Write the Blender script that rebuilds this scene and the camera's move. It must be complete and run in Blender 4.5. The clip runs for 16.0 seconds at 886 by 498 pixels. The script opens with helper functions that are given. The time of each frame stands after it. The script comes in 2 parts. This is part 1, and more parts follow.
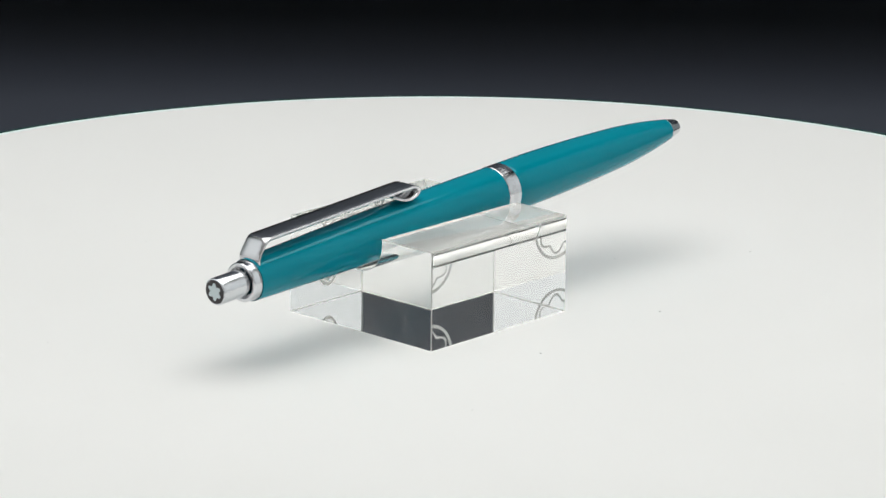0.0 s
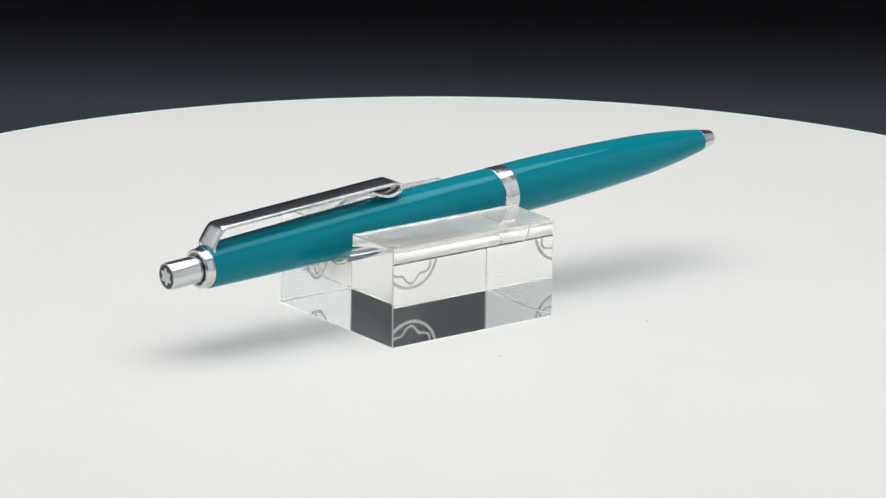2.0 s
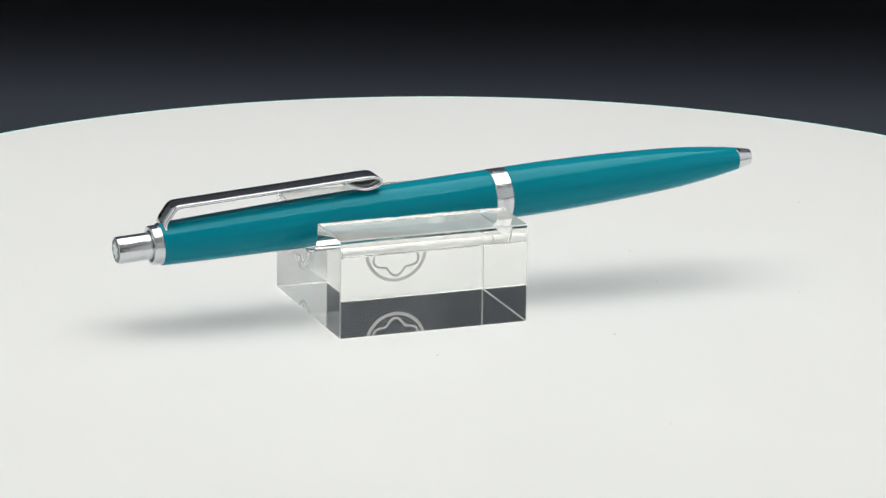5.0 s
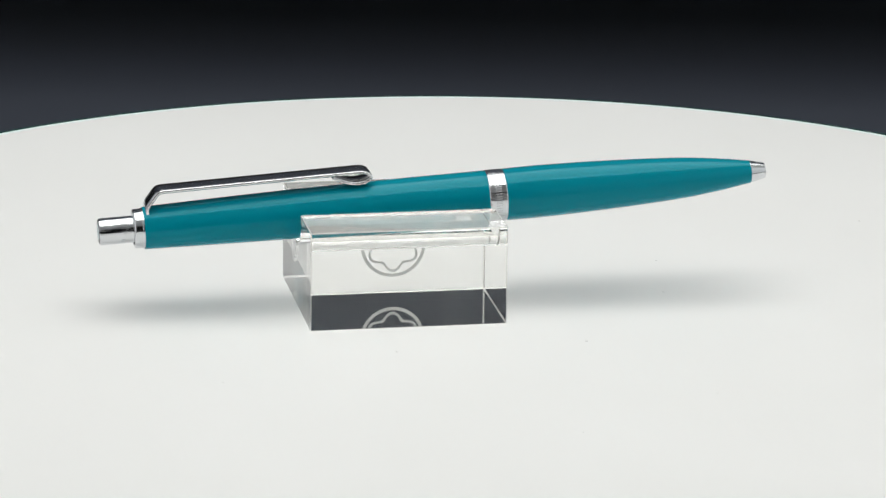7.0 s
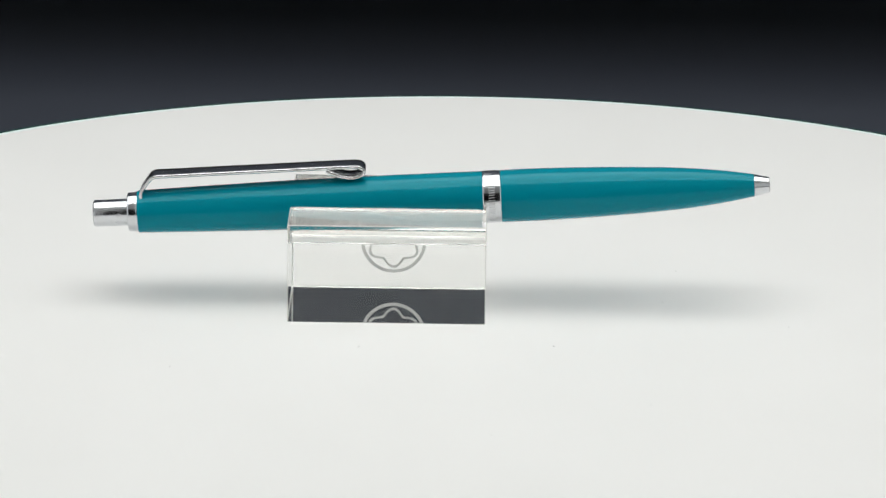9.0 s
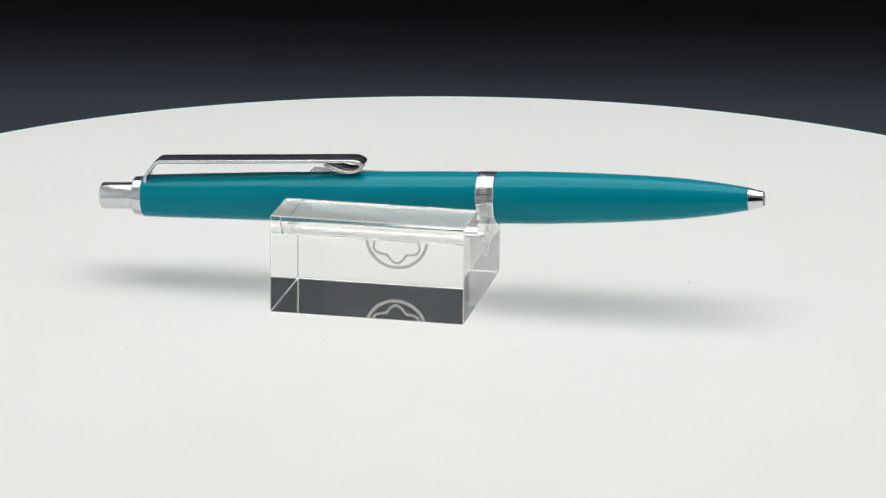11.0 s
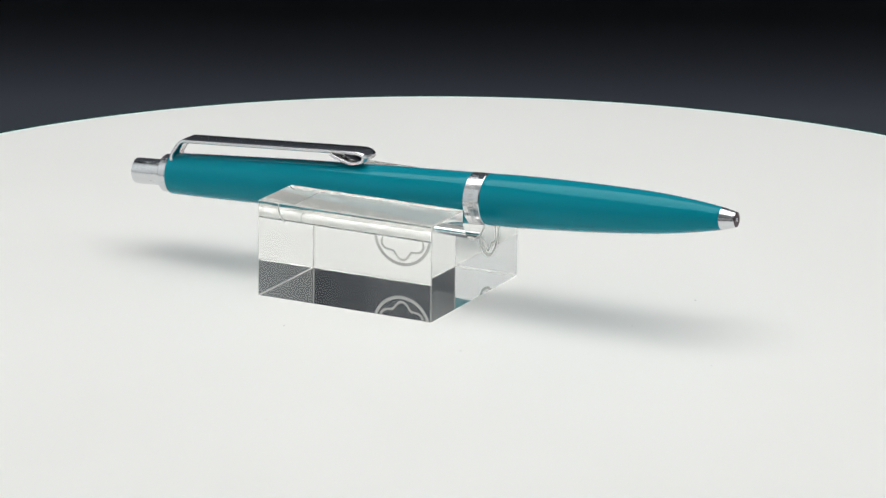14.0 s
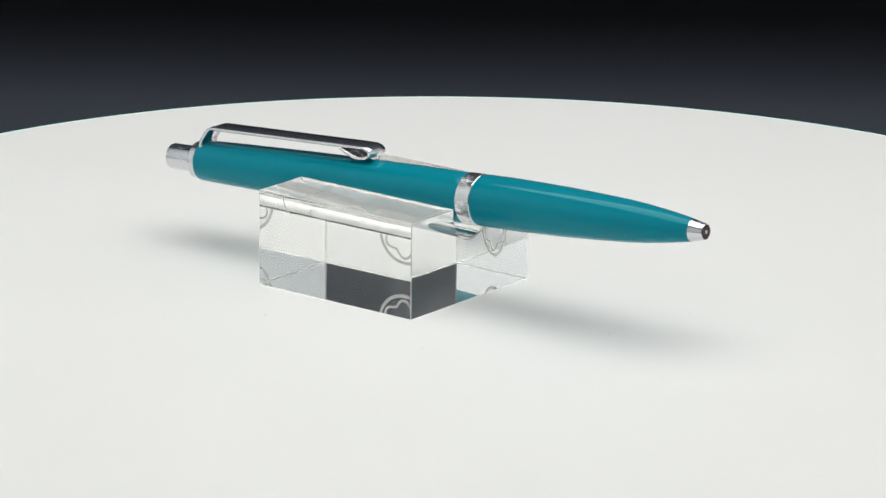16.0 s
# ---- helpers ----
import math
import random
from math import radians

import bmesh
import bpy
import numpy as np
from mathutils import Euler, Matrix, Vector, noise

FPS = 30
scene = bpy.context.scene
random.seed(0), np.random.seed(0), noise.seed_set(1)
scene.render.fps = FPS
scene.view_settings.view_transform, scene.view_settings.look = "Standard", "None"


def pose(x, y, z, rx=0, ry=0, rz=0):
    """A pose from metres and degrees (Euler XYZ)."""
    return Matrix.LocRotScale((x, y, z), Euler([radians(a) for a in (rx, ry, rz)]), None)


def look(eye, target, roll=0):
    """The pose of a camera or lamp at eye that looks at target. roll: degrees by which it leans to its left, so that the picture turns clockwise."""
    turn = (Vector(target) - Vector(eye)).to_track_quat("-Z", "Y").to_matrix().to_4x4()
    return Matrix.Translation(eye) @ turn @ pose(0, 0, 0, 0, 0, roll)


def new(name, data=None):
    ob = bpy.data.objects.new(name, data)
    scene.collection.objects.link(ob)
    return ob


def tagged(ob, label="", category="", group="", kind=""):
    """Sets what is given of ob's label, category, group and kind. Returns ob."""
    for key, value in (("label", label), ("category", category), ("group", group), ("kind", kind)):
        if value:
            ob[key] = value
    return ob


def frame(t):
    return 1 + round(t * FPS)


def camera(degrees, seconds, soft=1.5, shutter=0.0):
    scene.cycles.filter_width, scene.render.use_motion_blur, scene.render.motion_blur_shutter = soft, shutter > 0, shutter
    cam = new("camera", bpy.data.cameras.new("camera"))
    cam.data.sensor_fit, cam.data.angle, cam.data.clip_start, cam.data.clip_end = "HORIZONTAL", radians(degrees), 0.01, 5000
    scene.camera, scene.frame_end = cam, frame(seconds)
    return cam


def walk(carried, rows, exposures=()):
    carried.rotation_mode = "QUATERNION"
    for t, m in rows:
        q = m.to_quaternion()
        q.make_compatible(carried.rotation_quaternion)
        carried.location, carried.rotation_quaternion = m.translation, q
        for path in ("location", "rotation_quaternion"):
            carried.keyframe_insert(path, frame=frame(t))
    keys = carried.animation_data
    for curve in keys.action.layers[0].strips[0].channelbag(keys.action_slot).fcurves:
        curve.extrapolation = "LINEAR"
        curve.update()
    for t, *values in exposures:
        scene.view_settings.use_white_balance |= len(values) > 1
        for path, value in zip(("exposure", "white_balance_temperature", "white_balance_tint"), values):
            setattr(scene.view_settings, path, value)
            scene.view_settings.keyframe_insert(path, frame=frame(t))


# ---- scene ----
# Telephoto still camera in front of a slowly turning display plate.
cam = camera(10.597, 16.0)
EYE = (0.0, -0.90029, 0.26625)
YAW, PITCH = -0.005325, 0.278597
AIM = (EYE[0] + math.sin(YAW) * math.cos(PITCH), EYE[1] + math.cos(YAW) * math.cos(PITCH), EYE[2] - math.sin(PITCH))
walk(cam, [(0.0, look(EYE, AIM, 0.693)), (16.0, look(EYE, AIM, 0.693))])

# ---- light ----
scene.view_settings.exposure = 0.0
world = bpy.data.worlds.new("studio")
world.use_nodes = True
scene.world = world
world.node_tree.nodes["Background"].inputs[0].default_value = (0.40, 0.47, 0.85, 1)
world.node_tree.nodes["Background"].inputs[1].default_value = 0.042

KEY = bpy.data.lights.new("softbox_core", "AREA")
KEY.shape, KEY.size, KEY.size_y, KEY.energy = "RECTANGLE", 0.58, 0.455, 2.30
KEY.color = (1.0, 0.994, 0.966)
key_lamp = new("softbox_core", KEY)
key_lamp.matrix_basis = pose(0.0, 0.0375, 0.492)
BAR = bpy.data.lights.new("softbox_bar", "AREA")
BAR.shape, BAR.size, BAR.size_y, BAR.energy = "RECTANGLE", 0.50, 0.014, 0.28
BAR.color = KEY.color
bar_lamp = new("softbox_bar", BAR)
bar_lamp.matrix_basis = pose(0.0, -0.206, 0.486)
SIDE_GLOW = 0.32

MM = 0.001


# ---- materials ----
def material(name, base, rough=0.5, metal=0.0, **more):
    m = bpy.data.materials.new(name)
    m.use_nodes = True
    b = m.node_tree.nodes["Principled BSDF"]
    b.inputs["Base Color"].default_value = (*base, 1)
    b.inputs["Roughness"].default_value = rough
    b.inputs["Metallic"].default_value = metal
    for key, value in more.items():
        b.inputs[key.replace("_", " ")].default_value = value
    return m


def nodes_of(m):
    return m.node_tree.nodes, m.node_tree.links, m.node_tree.nodes["Principled BSDF"]


def speckled(m, base, other, scale, rough=None, bump=0.0, bump_scale=None, detail=4.0):
    """Two-scale noise between two colours, with roughness variation and fine relief."""
    n, l, b = nodes_of(m)
    co = n.new("ShaderNodeTexCoord")
    no = n.new("ShaderNodeTexNoise")
    no.inputs["Scale"].default_value, no.inputs["Detail"].default_value = scale, detail
    l.new(co.outputs["Object"], no.inputs["Vector"])
    mix = n.new("ShaderNodeMix")
    mix.data_type = "RGBA"
    mix.inputs[6].default_value, mix.inputs[7].default_value = (*base, 1), (*other, 1)
    l.new(no.outputs["Fac"], mix.inputs[0])
    l.new(mix.outputs[2], b.inputs["Base Color"])
    if rough:
        r = n.new("ShaderNodeMapRange")
        r.inputs[3].default_value, r.inputs[4].default_value = rough
        l.new(no.outputs["Fac"], r.inputs[0])
        l.new(r.outputs[0], b.inputs["Roughness"])
    if bump:
        fine = n.new("ShaderNodeTexNoise")
        fine.inputs["Scale"].default_value, fine.inputs["Detail"].default_value = bump_scale or scale * 8, 3
        l.new(co.outputs["Object"], fine.inputs["Vector"])
        bu = n.new("ShaderNodeBump")
        bu.inputs["Strength"].default_value, bu.inputs["Distance"].default_value = bump, 0.0002
        l.new(fine.outputs["Fac"], bu.inputs["Height"])
        l.new(bu.outputs[0], b.inputs["Normal"])
    return m


WHITE_PLATE = speckled(material("white_plate", (0.8, 0.8, 0.79), 0.55), (0.82, 0.82, 0.805), (0.85, 0.85, 0.84), 22, (0.5, 0.62), 0.04, 900)
GLASS_RIM = speckled(material("pale_glass_bevel", (0.84, 0.95, 0.94), 0.45, 0.0, Specular_IOR_Level=0.2), (0.82, 0.94, 0.93), (0.88, 0.96, 0.95), 60)
GLASS_EDGE = material("green_glass_edge", (0.008, 0.11, 0.09), 0.15, 0.0, Specular_IOR_Level=0.2)
TEAL = speckled(material("teal_resin", (0.004, 0.2, 0.25), 0.05, 0.0, IOR=1.5, Specular_IOR_Level=0.3, Specular_Tint=(0.36, 0.92, 1.0, 1)), (0.0005, 0.216, 0.288), (0.0009, 0.234, 0.310), 60, (0.04, 0.065), 0.012, 1500)
CHROME = speckled(material("chrome", (0.7, 0.7, 0.71), 0.1, 1.0), (0.66, 0.66, 0.675), (0.74, 0.74, 0.755), 300, (0.13, 0.22), 0.02, 2500)
SATIN = speckled(material("satin_chrome", (0.78, 0.78, 0.79), 0.2, 1.0), (0.62, 0.63, 0.65), (0.72, 0.73, 0.75), 400, (0.14, 0.24), 0.03, 3000)


def scuffed(m, along, across, rough, depth):
    """Hair-fine scuffs that run along the pen, in patches."""
    n, l, b = nodes_of(m)
    co, mp = n.new("ShaderNodeTexCoord"), n.new("ShaderNodeMapping")
    mp.inputs["Scale"].default_value = (along, across, across)
    l.new(co.outputs["Object"], mp.inputs[0])
    fine, patch = n.new("ShaderNodeTexNoise"), n.new("ShaderNodeTexNoise")
    fine.inputs["Scale"].default_value, fine.inputs["Detail"].default_value = 1.0, 5
    patch.inputs["Scale"].default_value = 260
    l.new(mp.outputs[0], fine.inputs["Vector"])
    l.new(co.outputs["Object"], patch.inputs["Vector"])
    both = n.new("ShaderNodeMath")
    both.operation = "MULTIPLY"
    l.new(fine.outputs["Fac"], both.inputs[0])
    l.new(patch.outputs["Fac"], both.inputs[1])
    r = n.new("ShaderNodeMapRange")
    for k, v in ((1, 0.15), (2, 0.4), (3, rough[0]), (4, rough[1])):
        r.inputs[k].default_value = v
    l.new(both.outputs[0], r.inputs[0])
    l.new(r.outputs[0], b.inputs["Roughness"])
    bu = n.new("ShaderNodeBump")
    bu.inputs["Strength"].default_value, bu.inputs["Distance"].default_value = depth, 0.0001
    l.new(both.outputs[0], bu.inputs["Height"])
    l.new(bu.outputs[0], b.inputs["Normal"])
    return m


scuffed(SATIN, 350, 4200, (0.07, 0.3), 0.12)
DARK_END = material("dark_lacquer", (0.02, 0.014, 0.018), 0.25)
PALE = material("pale_inlay", (0.62, 0.72, 0.74), 0.35)
INK_BORE = material("dark_bore", (0.035, 0.008, 0.016), 0.3)
ETCH = speckled(material("frosted_etching", (0.55, 0.55, 0.53), 0.7), (0.70, 0.70, 0.68), (0.80, 0.80, 0.78), 900)
BAND_ETCH = material("band_etching", (0.66, 0.66, 0.68), 0.5, 1.0)
CLOTH = speckled(material("dark_paper", (0.1, 0.1, 0.11), 0.9), (0.030, 0.036, 0.053), (0.036, 0.043, 0.062), 14, (0.85, 0.95), 0.1, 700)
BLACK_BOARD = speckled(material("black_board", (0.075, 0.077, 0.085), 0.85), (0.051, 0.061, 0.079), (0.059, 0.070, 0.090), 10)
ROOM_DARK = speckled(material("dark_wall_paint", (0.03, 0.03, 0.034), 0.85), (0.028, 0.028, 0.032), (0.036, 0.036, 0.04), 3)
TENT_GLOW = speckled(material("glowing_tent_fabric", (0.86, 0.87, 0.86), 0.9), (0.78, 0.84, 0.88), (0.82, 0.88, 0.91), 8, (0.85, 0.95), 0.1, 500)
BASE_BLACK = speckled(material("black_plastic", (0.02, 0.02, 0.02), 0.4), (0.018, 0.018, 0.018), (0.026, 0.026, 0.026), 40)
DUST = material("dust", (0.56, 0.56, 0.54), 0.9)

SCRATCH = speckled(material("dull_scratch", (0.5, 0.5, 0.5), 0.7, 0.0, Alpha=0.2), (0.42, 0.42, 0.43), (0.62, 0.62, 0.63), 300)

ACRYLIC = bpy.data.materials.new("clear_acrylic")
ACRYLIC.use_nodes = True
_b = ACRYLIC.node_tree.nodes["Principled BSDF"]
_b.inputs["Base Color"].default_value = (0.985, 0.985, 0.968, 1)
_b.inputs["Roughness"].default_value = 0.0
_b.inputs["IOR"].default_value = 1.49
_b.inputs["Transmission Weight"].default_value = 1.0

ACRYLIC_EDGE = speckled(material("frosted_acrylic_edge", (0.8, 0.8, 0.77), 0.45, 0.0, IOR=1.49, Transmission_Weight=0.55), (0.78, 0.78, 0.73), (0.86, 0.86, 0.83), 700, (0.3, 0.6))

DIFFUSER = speckled(material("white_diffuser", (0.8, 0.8, 0.8), 0.9), (0.78, 0.79, 0.78), (0.83, 0.84, 0.83), 12)

# tent side panels: white fabric, emission replaces outside lamps and fades towards the back
n, l, b = nodes_of(TENT_GLOW)
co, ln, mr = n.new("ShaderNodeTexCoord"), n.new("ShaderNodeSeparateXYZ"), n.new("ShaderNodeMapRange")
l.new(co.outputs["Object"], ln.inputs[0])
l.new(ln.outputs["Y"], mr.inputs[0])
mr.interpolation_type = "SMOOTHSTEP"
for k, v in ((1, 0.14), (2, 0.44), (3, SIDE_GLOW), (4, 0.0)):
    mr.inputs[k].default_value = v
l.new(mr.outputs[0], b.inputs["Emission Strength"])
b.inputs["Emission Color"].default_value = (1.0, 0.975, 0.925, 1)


# ---- mesh helpers ----
def mesh_object(name, bm, mat, parent=None, label="", smooth=True, angle=35):
    me = bpy.data.meshes.new(name)
    bmesh.ops.recalc_face_normals(bm, faces=bm.faces)
    bm.normal_update()
    if smooth:
        for f in bm.faces:
            f.smooth = True
        for e in bm.edges:
            if len(e.link_faces) == 2 and e.calc_face_angle(0) > radians(angle):
                e.smooth = False
    bm.to_mesh(me)
    bm.free()
    me.materials.append(mat)
    ob = new(name, me)
    if parent:
        ob.parent = parent
    if label:
        tagged(ob, label)
    return ob


def part(name, bm, mat, parent, label="", **k):
    return mesh_object(name, bm, mat, parent, label, **k)


def empty(name):
    ob = new(name)
    ob.empty_display_size = 0.01
    return ob


def box(x0, x1, y0, y1, z0, z1, bevel=0.0, segments=2):
    bm = bmesh.new()
    bmesh.ops.create_cube(bm, size=1)
    for v in bm.verts:
        v.co = Vector(((x0 + x1) / 2 + v.co.x * (x1 - x0), (y0 + y1) / 2 + v.co.y * (y1 - y0), (z0 + z1) / 2 + v.co.z * (z1 - z0)))
    if bevel:
        bmesh.ops.bevel(bm, geom=bm.edges[:], offset=bevel, segments=segments, profile=0.5, affect="EDGES")
    return bm


def lathe_x(profile, steps=96, closed=False):
    """Turns (x, radius) about the x axis; millimetres in, metres out."""
    bm = bmesh.new()
    rings = []
    for x, r in profile:
        if r < 1e-6:
            rings.append([bm.verts.new((x * MM, 0, 0))])
        else:
            rings.append([bm.verts.new((x * MM, r * MM * math.cos(2 * math.pi * k / steps), r * MM * math.sin(2 * math.pi * k / steps))) for k in range(steps)])
    pairs = list(zip(rings, rings[1:])) + ([(rings[-1], rings[0])] if closed else [])
    for a, b in pairs:
        for k in range(steps):
            q = (k + 1) % steps
            if len(a) == 1 and len(b) > 1:
                bm.faces.new((a[0], b[k], b[q]))
            elif len(b) == 1 and len(a) > 1:
                bm.faces.new((a[k], b[0], a[q]))
            elif len(a) > 1:
                bm.faces.new((a[k], b[k], b[q], a[q]))
    return bm


def lathe_z(profile, steps=256):
    bm = lathe_x([(z / MM, r / MM) for r, z in profile], steps)
    for v in bm.verts:
        v.co = Vector((v.co.z, v.co.y, v.co.x))
    return bm


def smooth_curve(points, n):
    """Catmull-Rom samples through 2D points."""
    out = []
    p = [points[0]] + list(points) + [points[-1]]
    for i in range(1, len(p) - 2):
        for k in range(n):
            t = k / n
            out.append(tuple(0.5 * (2 * p[i][c] + (p[i + 1][c] - p[i - 1][c]) * t
                             + (2 * p[i - 1][c] - 5 * p[i][c] + 4 * p[i + 1][c] - p[i + 2][c]) * t * t
                             + (3 * p[i][c] - p[i - 1][c] - 3 * p[i + 1][c] + p[i + 2][c]) * t ** 3) for c in (0, 1)))
    out.append(tuple(points[-1]))
    return out


def star_outline(r_out, r_in, n=120, lobes=6, turn=0.0):
    """A star with rounded lobes."""
    pts = []
    for k in range(n):
        a = 2 * math.pi * k / n
        w = 0.5 + 0.5 * math.cos(lobes * a)
        w = w ** 0.8
        r = r_in + (r_out - r_in) * w
        pts.append((r * math.cos(a + turn), r * math.sin(a + turn)))
    return pts


def slab(outline, t0, t1, inner=None):
    """A flat piece in the y-z plane between x = t0 and t1; ring when inner is given. Millimetres."""
    bm = bmesh.new()
    def ring(pts, x):
        return [bm.verts.new((x * MM, y * MM, z * MM)) for y, z in pts]
    a0, a1 = ring(outline, t0), ring(outline, t1)
    n = len(a0)
    if inner is None:
        bm.faces.new(a0)
        bm.faces.new(a1)
        for k in range(n):
            bm.faces.new((a0[k], a0[(k + 1) % n], a1[(k + 1) % n], a1[k]))
    else:
        b0, b1 = ring(inner, t0), ring(inner, t1)
        for k in range(n):
            q = (k + 1) % n
            bm.faces.new((a0[k], a0[q], a1[q], a1[k]))
            bm.faces.new((b0[k], b1[k], b1[q], b0[q]))
            bm.faces.new((a0[k], b0[k], b0[q], a0[q]))
            bm.faces.new((a1[k], a1[q], b1[q], b1[k]))
    return bm


# ---- the studio ----
def room():
    t = 0.1
    x, y0, y1, z0, z1 = 1.8, -2.4, 1.6, -0.78, 1.7
    for name, b in (("floor", (-x, x, y0, y1, z0 - t, z0)), ("ceiling", (-x, x, y0, y1, z1, z1 + t)),
                    ("wall_north", (-x, x, y1, y1 + t, z0, z1)), ("wall_south", (-x, x, y0 - t, y0, z0, z1)),
                    ("wall_east", (x, x + t, y0, y1, z0, z1)), ("wall_west", (-x - t, -x, y0, y1, z0, z1))):
        tagged(mesh_object(name, box(*b), ROOM_DARK, smooth=False), "dark matt painted studio " + name.split("_")[0], name.split("_")[0], kind="structure")


TABLE_Z = -0.030


def table():
    top = empty("table")
    tagged(top, "studio table covered with dark grey paper", "table")
    top.matrix_basis = pose(0, 0.05, -0.78)
    part("tabletop", box(-0.75, 0.75, -1.35, 0.65, 0.72, 0.78 + TABLE_Z, 0.006), CLOTH, top)
    for sx in (-0.7, 0.7):
        for sy in (-1.3, 0.6):
            part("leg", box(sx - 0.025, sx + 0.025, sy - 0.025, sy + 0.025, 0.0, 0.72, 0.003), BASE_BLACK, top)


def flag_board():
    # board added out of view: shades the paper behind, darkens chrome and block reflections
    bm = box(-0.31, 0.31, 0.266, 0.271, BOARD_LOW, 0.495, 0.0008)
    tagged(mesh_object("flag_board", bm, BLACK_BOARD), "unseen matt black flag board shading the paper behind the turntable", "backdrop", kind="structure")


# lower edge of the shading board, sets how far light reaches the rear paper
BOARD_LOW = 0.055


def softbox():
    s = empty("overhead_softbox")
    tagged(s, "wide overhead softbox with a white glowing diffuser", "softbox")
    s.matrix_basis = pose(0, -0.30, 0.50)
    part("diffuser", box(-0.45, 0.45, -0.55, 0.53, 0.0, 0.004), DIFFUSER, s, "white translucent glowing fabric")
    part("housing", box(-0.47, 0.47, -0.57, 0.55, 0.006, 0.16, 0.02), BASE_BLACK, s)


def tent_sides():
    """White fabric light-tent panels, out of view and self-glowing, on both sides of the table."""
    for sx in (-1, 1):
        x = 0.45 * sx
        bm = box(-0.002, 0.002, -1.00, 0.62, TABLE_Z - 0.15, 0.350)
        ob = tagged(mesh_object("tent_panel", bm, TENT_GLOW, smooth=False), "unseen glowing white fabric side panel of a photo light tent", "reflector panel", "light tent panels")
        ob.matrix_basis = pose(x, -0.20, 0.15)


# ---- turntable ----
PLATE_R = 0.1587


def turntable():
    tt = empty("turntable")
    tagged(tt, "round white turntable plate with a green glass edge", "turntable")
    r = PLATE_R
    part("plate", lathe_z([(0, -0.004), (r - 0.0028, -0.004), (r - 0.0027, -0.0003), (r - 0.0028, 0.0), (r * 0.5, 0.0), (0, 0.0)]), WHITE_PLATE, tt)
    rim = part("rim", lathe_z([(r - 0.0026, -0.0042), (r - 0.0014, -0.0042), (r - 0.0013, -0.0003), (r - 0.0015, 0.0), (r - 0.0020, 0.0001), (r - 0.0027, 0.0)]), GLASS_RIM, tt, "pale polished glass bevel")
    part("edge", lathe_z([(r - 0.0012, -0.0042), (r - 0.0002, -0.0042), (r, -0.0038), (r, -0.0004), (r - 0.0002, -0.0001), (r - 0.0012, 0.0)]), GLASS_EDGE, rim, "dark green glass edge")
    part("base", lathe_z([(0, TABLE_Z), (0.095, TABLE_Z), (0.097, TABLE_Z + 0.002), (0.094, -0.006), (0.092, -0.0042), (0, -0.0042)], 96), BASE_BLACK, tt)
    bm = bmesh.new()
    rng = random.Random(5)
    for x, y, size in SPECKS:
        c = Vector((x, y, 0.00008))
        bmesh.ops.create_icosphere(bm, subdivisions=1, radius=size, matrix=Matrix.Translation(c) @ Matrix.Rotation(rng.random() * 3, 4, "Z") @ Matrix.Diagonal((1.6, 0.8, 0.35, 1)))
    tagged(part("dust", bm, DUST, tt, "pale dust specks"), kind="stuff")
    return tt


SPECKS = [(-0.0202, -0.0376, 0.0002), (0.0167, -0.0356, 0.00019), (0.0383, -0.0053, 0.00015), (0.0417, 0.0166, 0.00015), (0.062, -0.021, 0.00012), (-0.055, -0.052, 0.00012),
          (0.034, -0.071, 0.0001), (-0.081, 0.033, 0.00012), (0.09, 0.04, 0.00013), (-0.02, 0.07, 0.00011), (0.005, -0.09, 0.0001)]

# ---- acrylic stand ----
BL, BW, BH = 38.1, 37.5, 19.4
GROOVE_R, GROOVE_Z = 5.57, 12.35


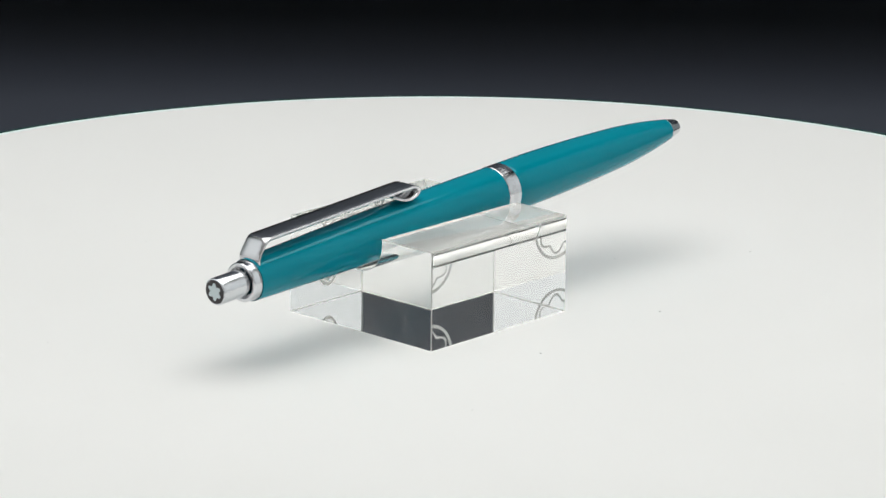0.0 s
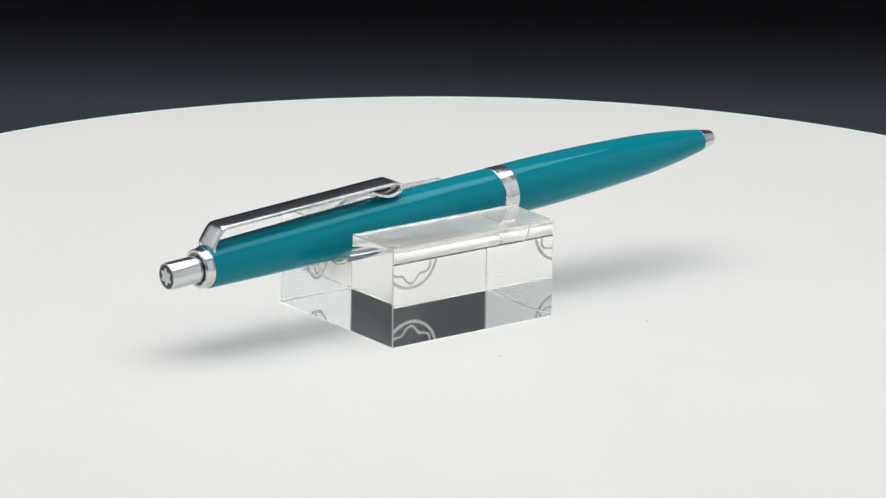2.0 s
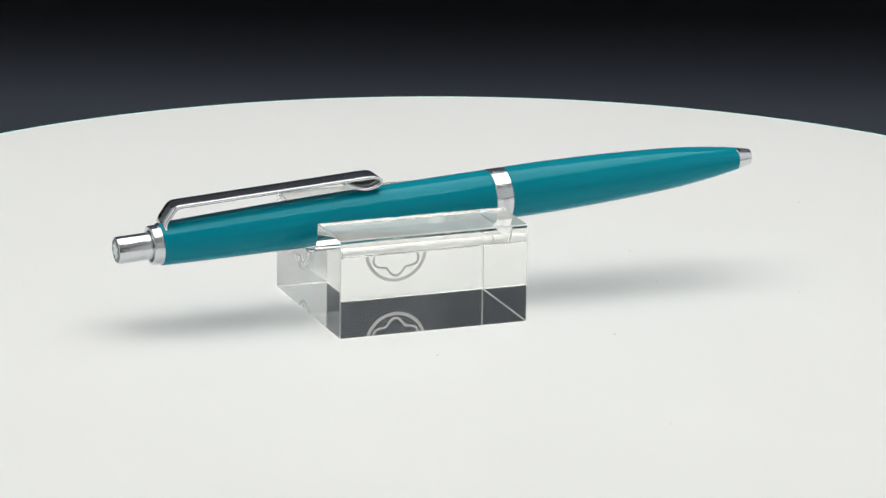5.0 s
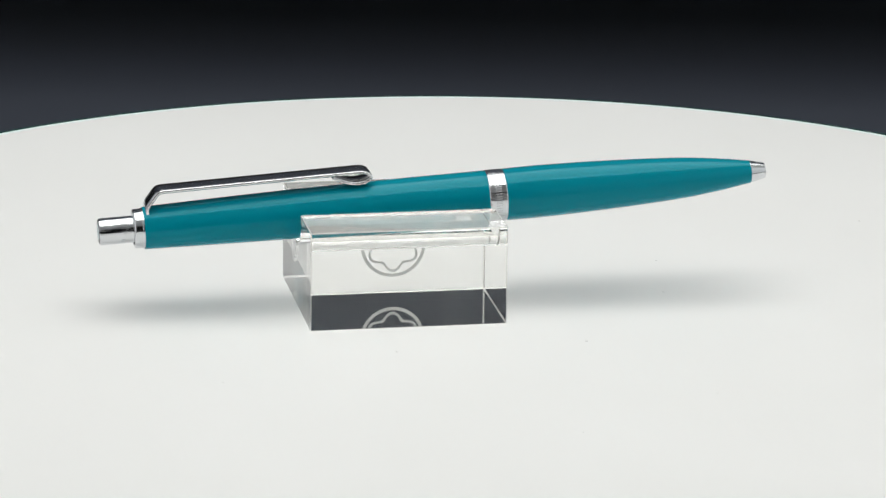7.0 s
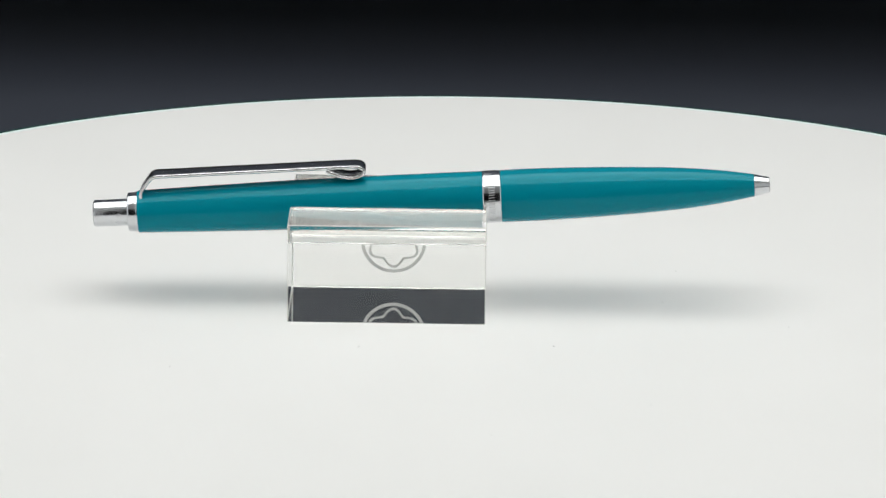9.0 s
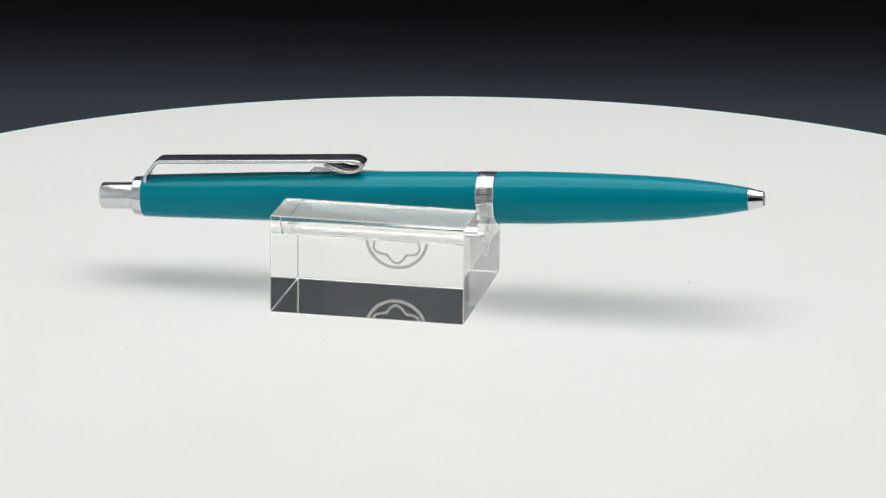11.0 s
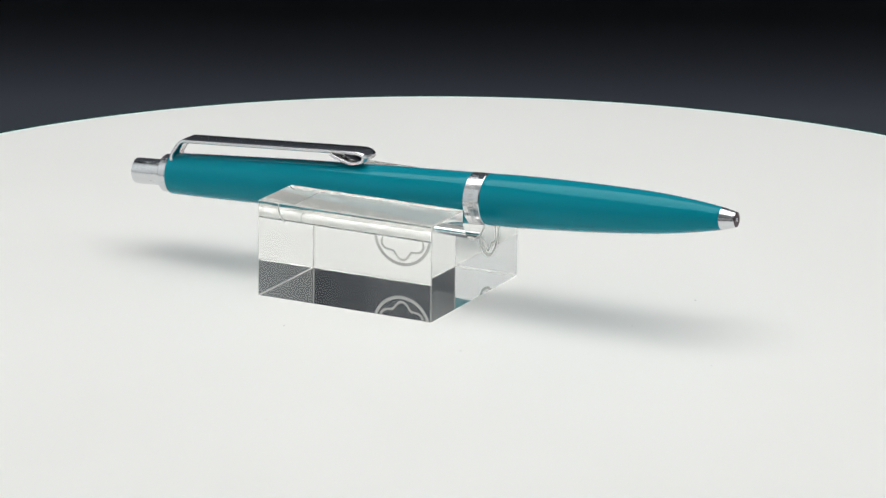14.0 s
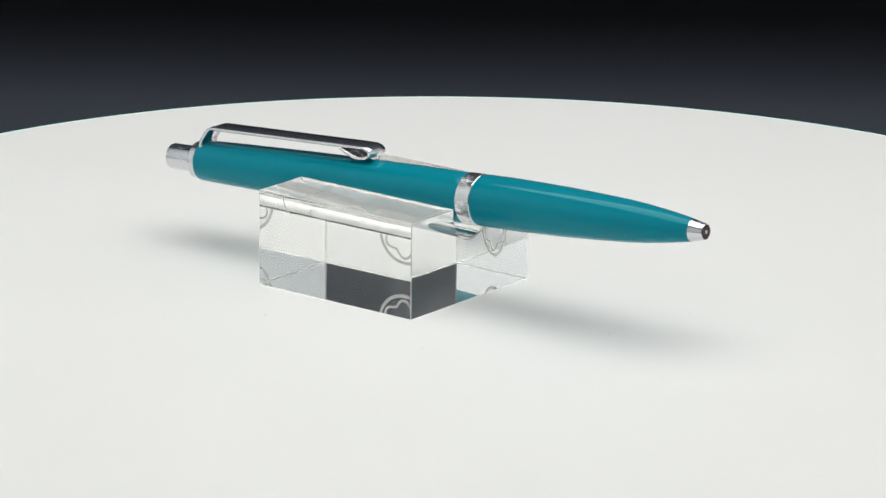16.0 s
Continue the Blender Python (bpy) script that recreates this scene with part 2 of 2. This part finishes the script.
def pen_stand():
    st = empty("pen_stand")
    tagged(st, "clear acrylic block pen stand with a rounded groove", "pen stand")
    prof = [(-BW / 2, 0), (BW / 2, 0), (BW / 2, BH), (GROOVE_R, BH)]
    cz = GROOVE_Z + GROOVE_R
    n = 64
    prof += [(GROOVE_R * math.cos(-math.pi * k / n), cz + GROOVE_R * math.sin(-math.pi * k / n)) for k in range(n + 1)]
    prof += [(-GROOVE_R, BH), (-BW / 2, BH)]
    bm = slab(prof, -BL / 2, BL / 2)
    bmesh.ops.recalc_face_normals(bm, faces=bm.faces)
    bm.normal_update()
    edges = [e for e in bm.edges if len(e.link_faces) == 2 and e.calc_face_angle(0) > radians(40)]
    bmesh.ops.bevel(bm, geom=edges, offset=0.17 * MM, segments=1, profile=0.5, affect="EDGES", material=1)
    body = part("block", bm, ACRYLIC, st)
    body.data.materials.append(ACRYLIC_EDGE)
    body.visible_shadow = False  # clear acrylic lets the softbox light through
    # emblem etched on the long back face
    circle = lambda r: [(r * math.cos(2 * math.pi * k / 120), r * math.sin(2 * math.pi * k / 120)) for k in range(120)]
    turned = Matrix.Rotation(math.pi / 2, 4, "Z")
    bm = slab(circle(6.4), 0, 0.04, circle(5.75))
    star = slab(star_outline(5.42, 4.25, turn=math.pi / 2), 0, 0.04, star_outline(4.9, 3.75, turn=math.pi / 2))
    for b, nm in ((bm, "etched_ring"), (star, "etched_star")):
        bmesh.ops.transform(b, matrix=Matrix.Translation((0.85 * MM, (BW / 2 - 0.15) * MM, 9.5 * MM)) @ turned, verts=b.verts)
        part(nm, b, ETCH, body, "frosted engraving in the block", smooth=False)
    # fine scratches on the underside
    rng = random.Random(11)
    bm = bmesh.new()
    for k in range(64):
        x, y, a, ln = rng.uniform(-17.5, 17.5), rng.uniform(-17.5, 17.5), rng.gauss(0, 0.2), rng.uniform(0.2, 0.6) if k < 12 else rng.uniform(0.6, 2.6)
        w = rng.uniform(0.01, 0.02) if k < 12 else rng.uniform(0.003, 0.008)
        c, s = math.cos(a), math.sin(a)
        q = [(x + c * u - s * v, y + s * u + c * v) for u, v in ((-ln / 2, -w), (ln / 2, -w * 0.4), (ln / 2, w * 0.4), (-ln / 2, w))]
        low = [bm.verts.new((u * MM, v * MM, 0.06 * MM)) for u, v in q]
        top = [bm.verts.new((u * MM, v * MM, 0.08 * MM)) for u, v in q]
        bm.faces.new(low)
        bm.faces.new(top)
        for k in range(4):
            bm.faces.new((low[k], low[(k + 1) % 4], top[(k + 1) % 4], top[k]))
    tagged(part("scratches", bm, SCRATCH, body, "fine pale scratches", smooth=False), kind="stuff")
    return st


# ---- ballpoint pen: x runs from the push button to the writing tip ----
PEN_LEN = 131.8


def pen():
    p = empty("ballpoint_pen")
    tagged(p, "glossy teal ballpoint pen with chrome clip and rings", "pen")
    button = part("push_button", lathe_x([(0.05, 0), (0.05, 2.2), (0.0, 2.35), (0.12, 2.55), (0.4, 2.62), (7.2, 2.62), (7.2, 0)], 64), SATIN, p, "polished chrome push button", angle=18)
    part("end_cap", slab([(2.28 * math.cos(a * math.pi / 36), 2.28 * math.sin(a * math.pi / 36)) for a in range(72)], -0.06, 0.1), DARK_END, button, "black lacquer disc", smooth=False)
    part("inlay", slab(star_outline(1.72, 1.12, turn=math.pi / 2), -0.10, 0.0), PALE, button, "pale rounded star inlay", smooth=False)
    part("collar", lathe_x([(8.2, 2.6), (8.2, 2.95), (6.95, 2.98), (6.74, 3.08), (6.66, 3.25), (6.67, 3.52), (6.76, 3.7), (6.95, 3.8), (8.3, 3.84), (8.42, 3.93), (8.9, 3.96), (9.0, 3.88), (9.0, 2.6)], 80), SATIN, p, "chrome collar ring round the button", angle=24)
    rear = smooth_curve([(9.0, 4.02), (9.3, 4.14), (17, 4.37), (25.8, 4.58), (37, 4.82), (53, 5.0), (66, 5.05), (75.6, 5.06)], 8)
    part("rear_barrel", lathe_x([(9.0, 2.5)] + rear + [(75.9, 5.0), (75.9, 3)], 112), TEAL, p, "teal resin barrel")
    band = part("centre_band", lathe_x([(75.9, 3), (75.9, 5.0), (76.05, 5.1), (79.25, 5.1), (79.4, 5.0), (79.4, 3)], 112), SATIN, p, "engraved chrome band", angle=18)
    a = -0.86
    for gap in (0.09, 0.1, 0.08, 0.11, 0.07, 0.1, 0.09, 0.1, 0.08):
        for t in (a, a + gap):
            bm = bmesh.new()
            vs = [bm.verts.new((x * MM, -5.108 * MM * math.cos(u), 5.108 * MM * math.sin(u))) for x, u in
                  ((77.05, t), (78.25, t + 0.012), (78.25, t + 0.048), (77.05, t + 0.036))]
            bm.faces.new(vs)
            r = bmesh.ops.extrude_face_region(bm, geom=bm.faces[:])
            bmesh.ops.scale(bm, vec=(1, 0.99, 0.99), verts=[v for v in r["geom"] if isinstance(v, bmesh.types.BMVert)])
            part("engraved_bar", bm, BAND_ETCH, band, smooth=False)
        a += gap + 0.1
    front = smooth_curve([(79.7, 5.08), (86, 5.12), (94, 4.98), (103, 4.68), (114, 4.08), (121, 3.36), (125.5, 2.72), (128.6, 2.2)], 8)
    part("front_barrel", lathe_x([(79.4, 3), (79.4, 5.0)] + front + [(128.7, 1.9)], 112), TEAL, p, "tapered teal resin barrel")
    tip = part("tip_cone", lathe_x([(128.6, 1.9), (128.6, 2.14), (128.68, 2.18), (129.4, 2.01), (130.4, 1.78), (131.5, 1.52), (131.58, 1.47), (131.6, 1.3), (131.6, 1.05), (131.2, 0.95), (130.5, 0.9), (130.5, 0)], 64), SATIN, p, "chrome tip cone", angle=18)
    part("bore", lathe_x([(131.1, 0), (131.62, 0.42), (131.66, 1.0), (131.66, 1.3), (131.6, 1.42), (131.3, 1.3)], 40), INK_BORE, tip, "dark opening of the tip")
    part("refill_point", lathe_x([(131.0, 0.42), (131.68, 0.38), (131.76, 0.2), (131.78, 0)], 24), CHROME, tip)
    clip(p)
    return p


def rounded_path(points, n):
    """A polyline whose corners (x, z, radius) are rounded."""
    out = [points[0][:2]]
    for (ax, az, _), (bx, bz, r), (cx, cz, _) in zip(points, points[1:], points[2:]):
        a, b, c = Vector((ax, az)), Vector((bx, bz)), Vector((cx, cz))
        p, q = b + (a - b).normalized() * r, b + (c - b).normalized() * r
        for k in range(n + 1):
            t = k / n
            out.append(tuple(p * (1 - t) ** 2 + b * 2 * t * (1 - t) + q * t * t))
    out.append(points[-1][:2])
    return out


def clip(p):
    path = rounded_path([(9.3, 2.9, 0), (8.95, 4.25, 1.2), (11.7, 7.72, 1.1), (30.0, 7.86, 0)], 8)
    path += smooth_curve([(36, 7.9), (42, 7.95), (47, 7.99), (50, 8.0), (51.8, 7.93), (52.9, 7.5), (53.4, 6.75), (53.0, 5.95),
                          (51.9, 5.42), (50.4, 5.25), (48.9, 5.5), (47.2, 6.15), (45.6, 6.9)], 7)
    th, half = 0.62, 2.55
    bm = bmesh.new()
    rows = []
    for i, (x, z) in enumerate(path):
        a, b = path[max(i - 1, 0)], path[min(i + 1, len(path) - 1)]
        d = Vector((b[0] - a[0], b[1] - a[1])).normalized()
        nx, nz = -d.y, d.x
        ring = []
        for y, u in ((-half + 0.07, 0), (-half, -0.08), (-half, -th + 0.18), (-half + 0.16, -th), (half - 0.16, -th), (half, -th + 0.18), (half, -0.08), (half - 0.07, 0), (half * 0.4, 0.03), (-half * 0.4, 0.03)):
            ring.append(bm.verts.new(((x + nx * u) * MM, y * MM, (z + nz * u) * MM)))
        rows.append(ring)
    for a, b in zip(rows, rows[1:]):
        for k in range(len(a)):
            q = (k + 1) % len(a)
            bm.faces.new((a[k], a[q], b[q], b[k]))
    bm.faces.new(rows[0])
    bm.faces.new(rows[-1])
    part("clip", bm, CHROME, p, "polished chrome spring clip with curled end", angle=50)


room()
table()
flag_board()
softbox()
tent_sides()
plate = turntable()
stand = pen_stand()
biro = pen()

# ---- turning ----
TURN0, SPEED = math.degrees(0.0897), -5.3002
STAND_AT = pose(-0.01535, -0.00381, 0.0001)
PEN_BUTTON, PEN_TIP = Vector((-0.07286, -0.00368, 0.01597)), Vector((0.05872, -0.00310, 0.02358))
_d = (PEN_TIP - PEN_BUTTON).normalized()
PEN_AT = Matrix.Translation(PEN_BUTTON) @ pose(0, 0, 0, 0, -math.degrees(math.asin(_d.z)), math.degrees(math.atan2(_d.y, _d.x)))


def motions():
    times = [0.5 * k for k in range(33)]
    for thing, at in ((plate, Matrix.Identity(4)), (stand, STAND_AT), (biro, PEN_AT)):
        walk(thing, [(t, pose(0, 0, 0, 0, 0, TURN0 + SPEED * (t - 8)) @ at) for t in times])


motions()
